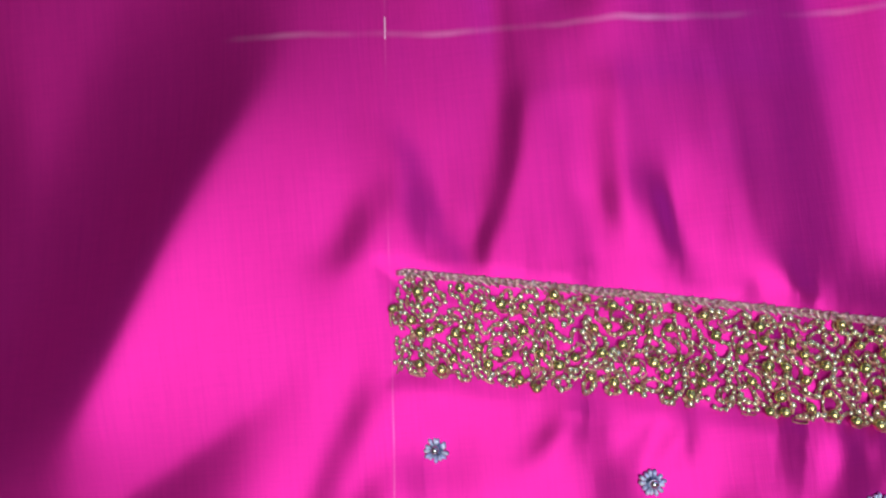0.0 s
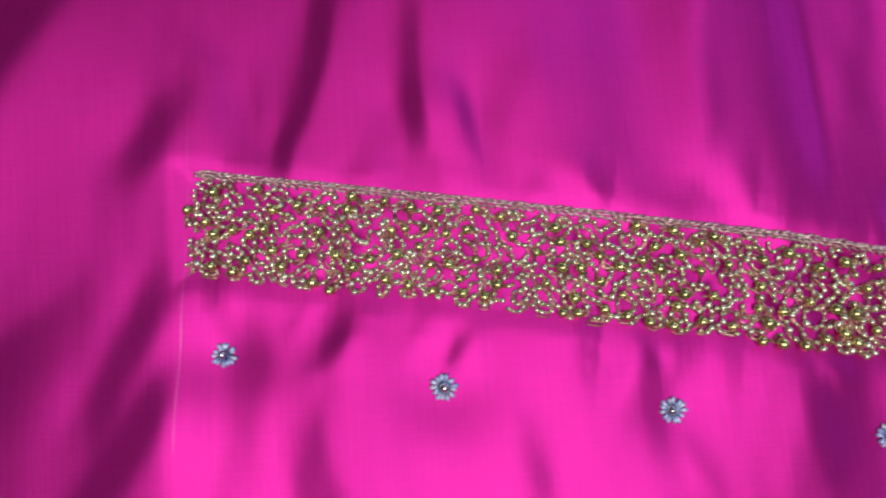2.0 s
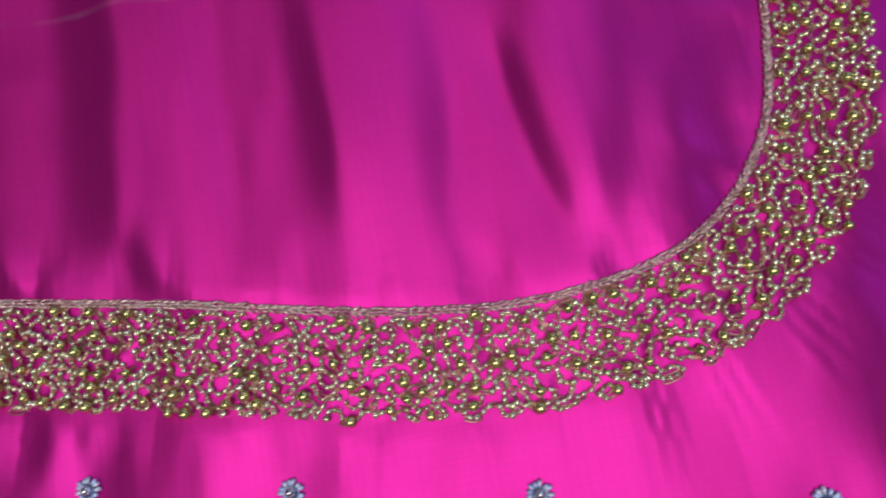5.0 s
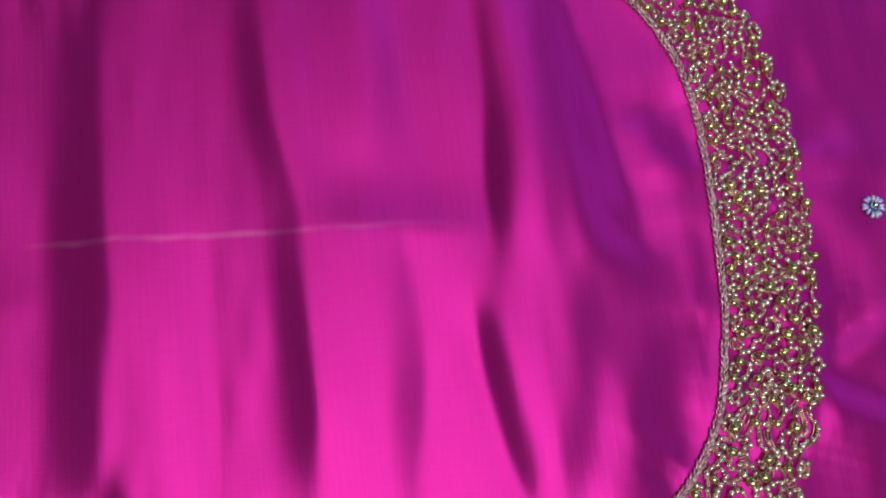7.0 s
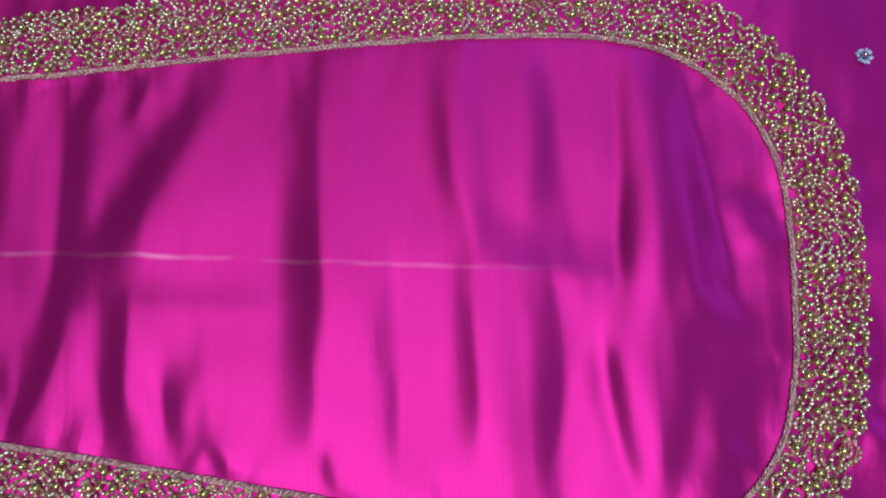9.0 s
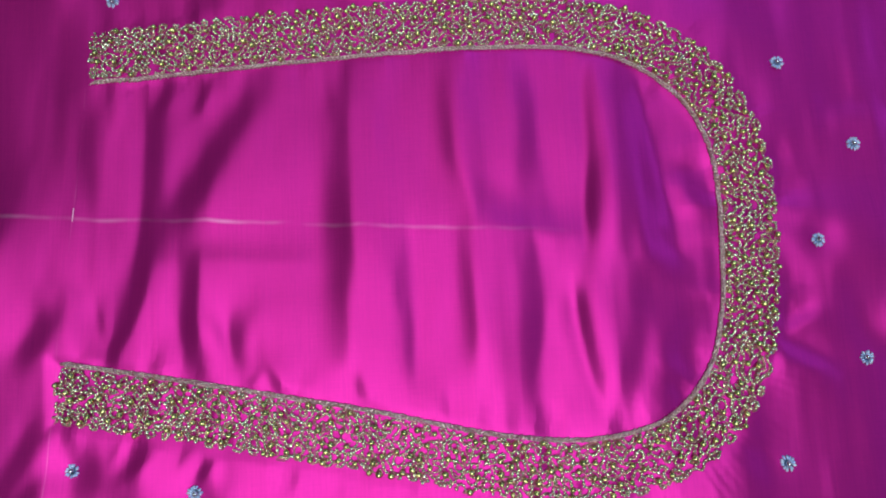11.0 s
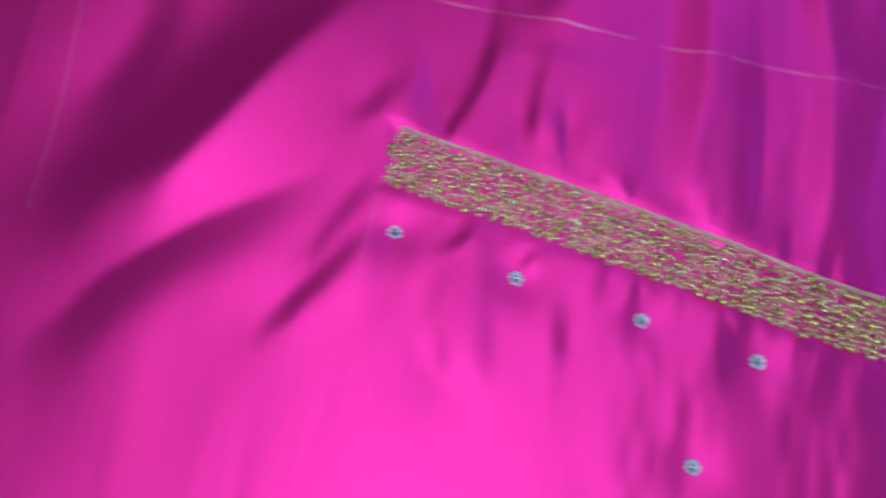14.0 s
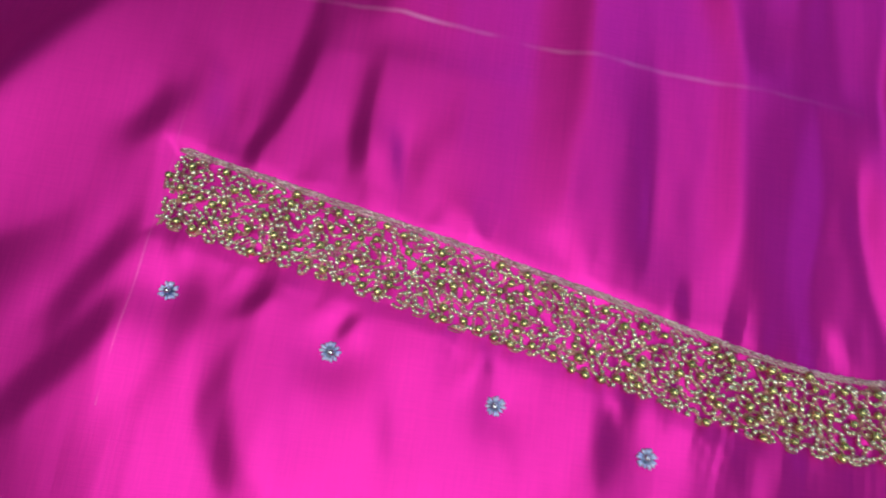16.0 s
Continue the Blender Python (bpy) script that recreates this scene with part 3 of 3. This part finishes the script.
for c in range(0, COLS - 1, 2):
    pieces.append(arc((c + 1) * CELL_S, FIRST + ROWS * CELL, 0, 2 * Q, 1.0, rng.uniform(0.25, 0.6)))
    if c + 2 < COLS:
        pieces.append(arc((c + 2) * CELL_S, FIRST, 0, -2 * Q, 1.0, 0.3))
for r in range(0, ROWS - 1, 2):
    pieces.append(arc(0, FIRST + (r + 1) * CELL, -Q, -3 * Q, 0.25, 1.0))
    pieces.append(arc(LENGTH, FIRST + (r + 1) * CELL, -Q, Q, 0.25, 1.0))


def square_end(s, d):
    """Both ends of the band are cut across the cloth's grain, not square to the neckline."""
    return s + d * (0.05 * max(0.0, 1 - s / 0.03) - 0.11 * max(0.0, 1 - (LENGTH - s) / 0.03))


pieces = [[band_point(square_end(min(max(s, -0.0004), LENGTH + 0.0004), d), d) for s, d in p] for p in pieces if rng.random() < 0.96]

big, taken = [], {}


def near(x, y, gap):
    cx, cy = int(x // 0.0025), int(y // 0.0025)
    return any((q[0] - x) ** 2 + (q[1] - y) ** 2 < (gap + q[2]) ** 2 for i in (cx - 1, cx, cx + 1) for j in (cy - 1, cy, cy + 1) for q in taken.get((i, j), ()))


def take(x, y, r):
    taken.setdefault((int(x // 0.0025), int(y // 0.0025)), []).append((x, y, r))


order = list(range(len(pieces)))
rng.shuffle(order)
for k in order:
    x, y = pieces[k][0 if rng.random() < 0.6 else len(pieces[k]) // 2]
    if len(big) < 440 and not near(x, y, rng.choice((0.0016, 0.0024, 0.0034))):
        i = int(np.argmin((neck_x - x) ** 2 + (neck_y - y) ** 2))
        big.append((x, y, float(ss[i])))
        take(x, y, R_BIG)

chains, tv, tf = [], [], []
for p in pieces:
    tube([(x + rng.uniform(-0.00012, 0.00012), y + rng.uniform(-0.00012, 0.00012), ground(x, y) + 0.0003) for x, y in p[::2] + p[-1:]], 0.0003, 4, tv, tf)
    # extra threads: gold stitching, doubled partly to stand in for shade between beads
    for _ in range(rng.choice((1, 2))):
        ox, oy = rng.uniform(-0.0009, 0.0009), rng.uniform(-0.0009, 0.0009)
        tube([(x + ox, y + oy, ground(x, y) + 0.0003) for x, y in p[::2] + p[-1:]], 0.0002, 4, tv, tf)
    chain, run = [], 0.0
    for i, (x, y) in enumerate(p):
        if i:
            run += math.hypot(x - p[i - 1][0], y - p[i - 1][1])
        if (i == 0 or run >= PITCH) and not near(x, y, R_SEED * 0.62):
            chain.append((x, y))
            take(x, y, R_SEED)
            run = 0.0
    if chain:
        chains.append(chain)
border = part("beaded_border", mesh_of("beaded_border", tv, tf, ZARI), cloth, "dense border of green-gold beads on meandering gold thread")

sv, sf = [], []
ball_v, ball_f = ball(R_SEED, 6, 8, 0.85)
for chain in chains:
    for i, (x, y) in enumerate(chain):
        nx, ny = chain[min(i + 1, len(chain) - 1)]
        px, py = chain[max(i - 1, 0)]
        a = math.atan2(ny - py, nx - px) + (rng.uniform(-0.4, 0.4) if len(chain) > 1 else rng.uniform(0, 6.28))
        r = rng.choice((0.78, 0.95, 1.0, 1.05, 1.28)) * rng.uniform(0.94, 1.06)
        m = Matrix.LocRotScale((x, y, ground(x, y) + R_SEED * r * rng.uniform(0.85, 1.25)), Euler((0, radians(90 + rng.uniform(-20, 20)), a)), (r, r, r))
        base = len(sv)
        sv += [tuple(m @ Vector(v)) for v in ball_v]
        sf += [tuple(base + q for q in face) for face in ball_f]
part("seed_bead_fill", mesh_of("seed_bead_fill", sv, sf, SEED), border, "tiny champagne-gold seed beads", "stuff")

big_mesh = mesh_of("large_bead", *ball(R_BIG, 10, 14, 0.92, 0.12), BEAD)


def big_pose(x, y):
    r = rng.uniform(0.80, 1.08)
    return Matrix.LocRotScale((x, y, ground(x, y) + R_BIG * r * 0.95), Euler((0, radians(90 + rng.uniform(-25, 25)), rng.uniform(0, 6.28))), (r, r, r))


big.sort(key=lambda q: -q[2])
rest_v, rest_f = [], []
for k, (x, y, s) in enumerate(big):
    if k < 300:
        ob = part("large_bead", big_mesh, border)
        ob.matrix_basis = big_pose(x, y)
    else:
        m, base = big_pose(x, y), len(rest_v)
        bv, bf = ball(R_BIG, 10, 14, 0.92, 0.12)
        rest_v += [tuple(m @ Vector(v)) for v in bv]
        rest_f += [tuple(base + q for q in face) for face in bf]
part("large_bead_fill", mesh_of("large_bead_fill", rest_v, rest_f, BEAD), border, kind="stuff")

# ---------------------------------------------------------------- blue flower motifs sprinkled round the neckline


def petals_mesh(seed):
    """A ring of short blue stitches, each a plump stroke from the middle outward."""
    r, verts, faces = random.Random(seed), [], []
    for k in range(13):
        a = 2 * math.pi * (k + r.uniform(-0.25, 0.25)) / 13
        lo, hi = 0.0014, 0.0027 * r.uniform(0.88, 1.12)
        strokes = [(lo + (hi - lo) * t, 0.0003 + 0.0005 * math.sin(math.pi * (0.15 + 0.8 * t))) for t in (0, 0.25, 0.5, 0.75, 1)]
        base = len(verts)
        tube([(q * math.cos(a), q * math.sin(a), z) for q, z in strokes], 0.00040, 6, verts, faces)
        for i, w in enumerate((0.6, 0.8, 1.1, 1.35, 0.9)):
            c = Vector((strokes[i][0] * math.cos(a), strokes[i][0] * math.sin(a), strokes[i][1]))
            for j in range(base + i * 6, base + i * 6 + 6):
                verts[j] = tuple(c + (Vector(verts[j]) - c) * w)
    return mesh_of("flower_motif", verts, faces, BLUE)


def cup_mesh():
    prof = [(0.0004, 0.0004), (0.0010, 0.0005), (0.0016, 0.0008), (0.0018, 0.0009), (0.0018, 0.0007), (0.0010, 0.0001)]
    verts, faces, m = [], [], 18
    for rad, z in prof:
        verts += [(rad * math.cos(2 * math.pi * j / m), rad * math.sin(2 * math.pi * j / m), z) for j in range(m)]
    for i in range(len(prof) - 1):
        for j in range(m):
            k = (j + 1) % m
            faces.append((i * m + j, i * m + k, (i + 1) * m + k, (i + 1) * m + j))
    faces.append(tuple(range(m)))
    return mesh_of("sequin", verts, faces, CUP)


PETALS = [petals_mesh(k) for k in range(4)]
CUP_MESH = cup_mesh()
CENTRE = mesh_of("centre_bead", *ball(0.0011, 8, 12, 0.9, 0.1), SILVER)
rng = random.Random(5)


def flower(x, y):
    s = rng.uniform(0.94, 1.06)
    ob = part("flower_motif", PETALS[rng.randrange(4)], cloth, "pale blue thread flower with sequin and silver bead")
    ob.matrix_basis = Matrix.LocRotScale((x, y, ground(x, y) - 0.0001), Euler((rng.uniform(-0.1, 0.1), rng.uniform(-0.1, 0.1), rng.uniform(0, 6.28))), (s, s, s))
    part("sequin", CUP_MESH, ob)
    part("centre_bead", CENTRE, ob).matrix_basis = pose(0.0002, 0.0001, 0.0011, rng.uniform(-30, 30), 70, 0)


for x, y in FLOWERS:
    flower(x, y)
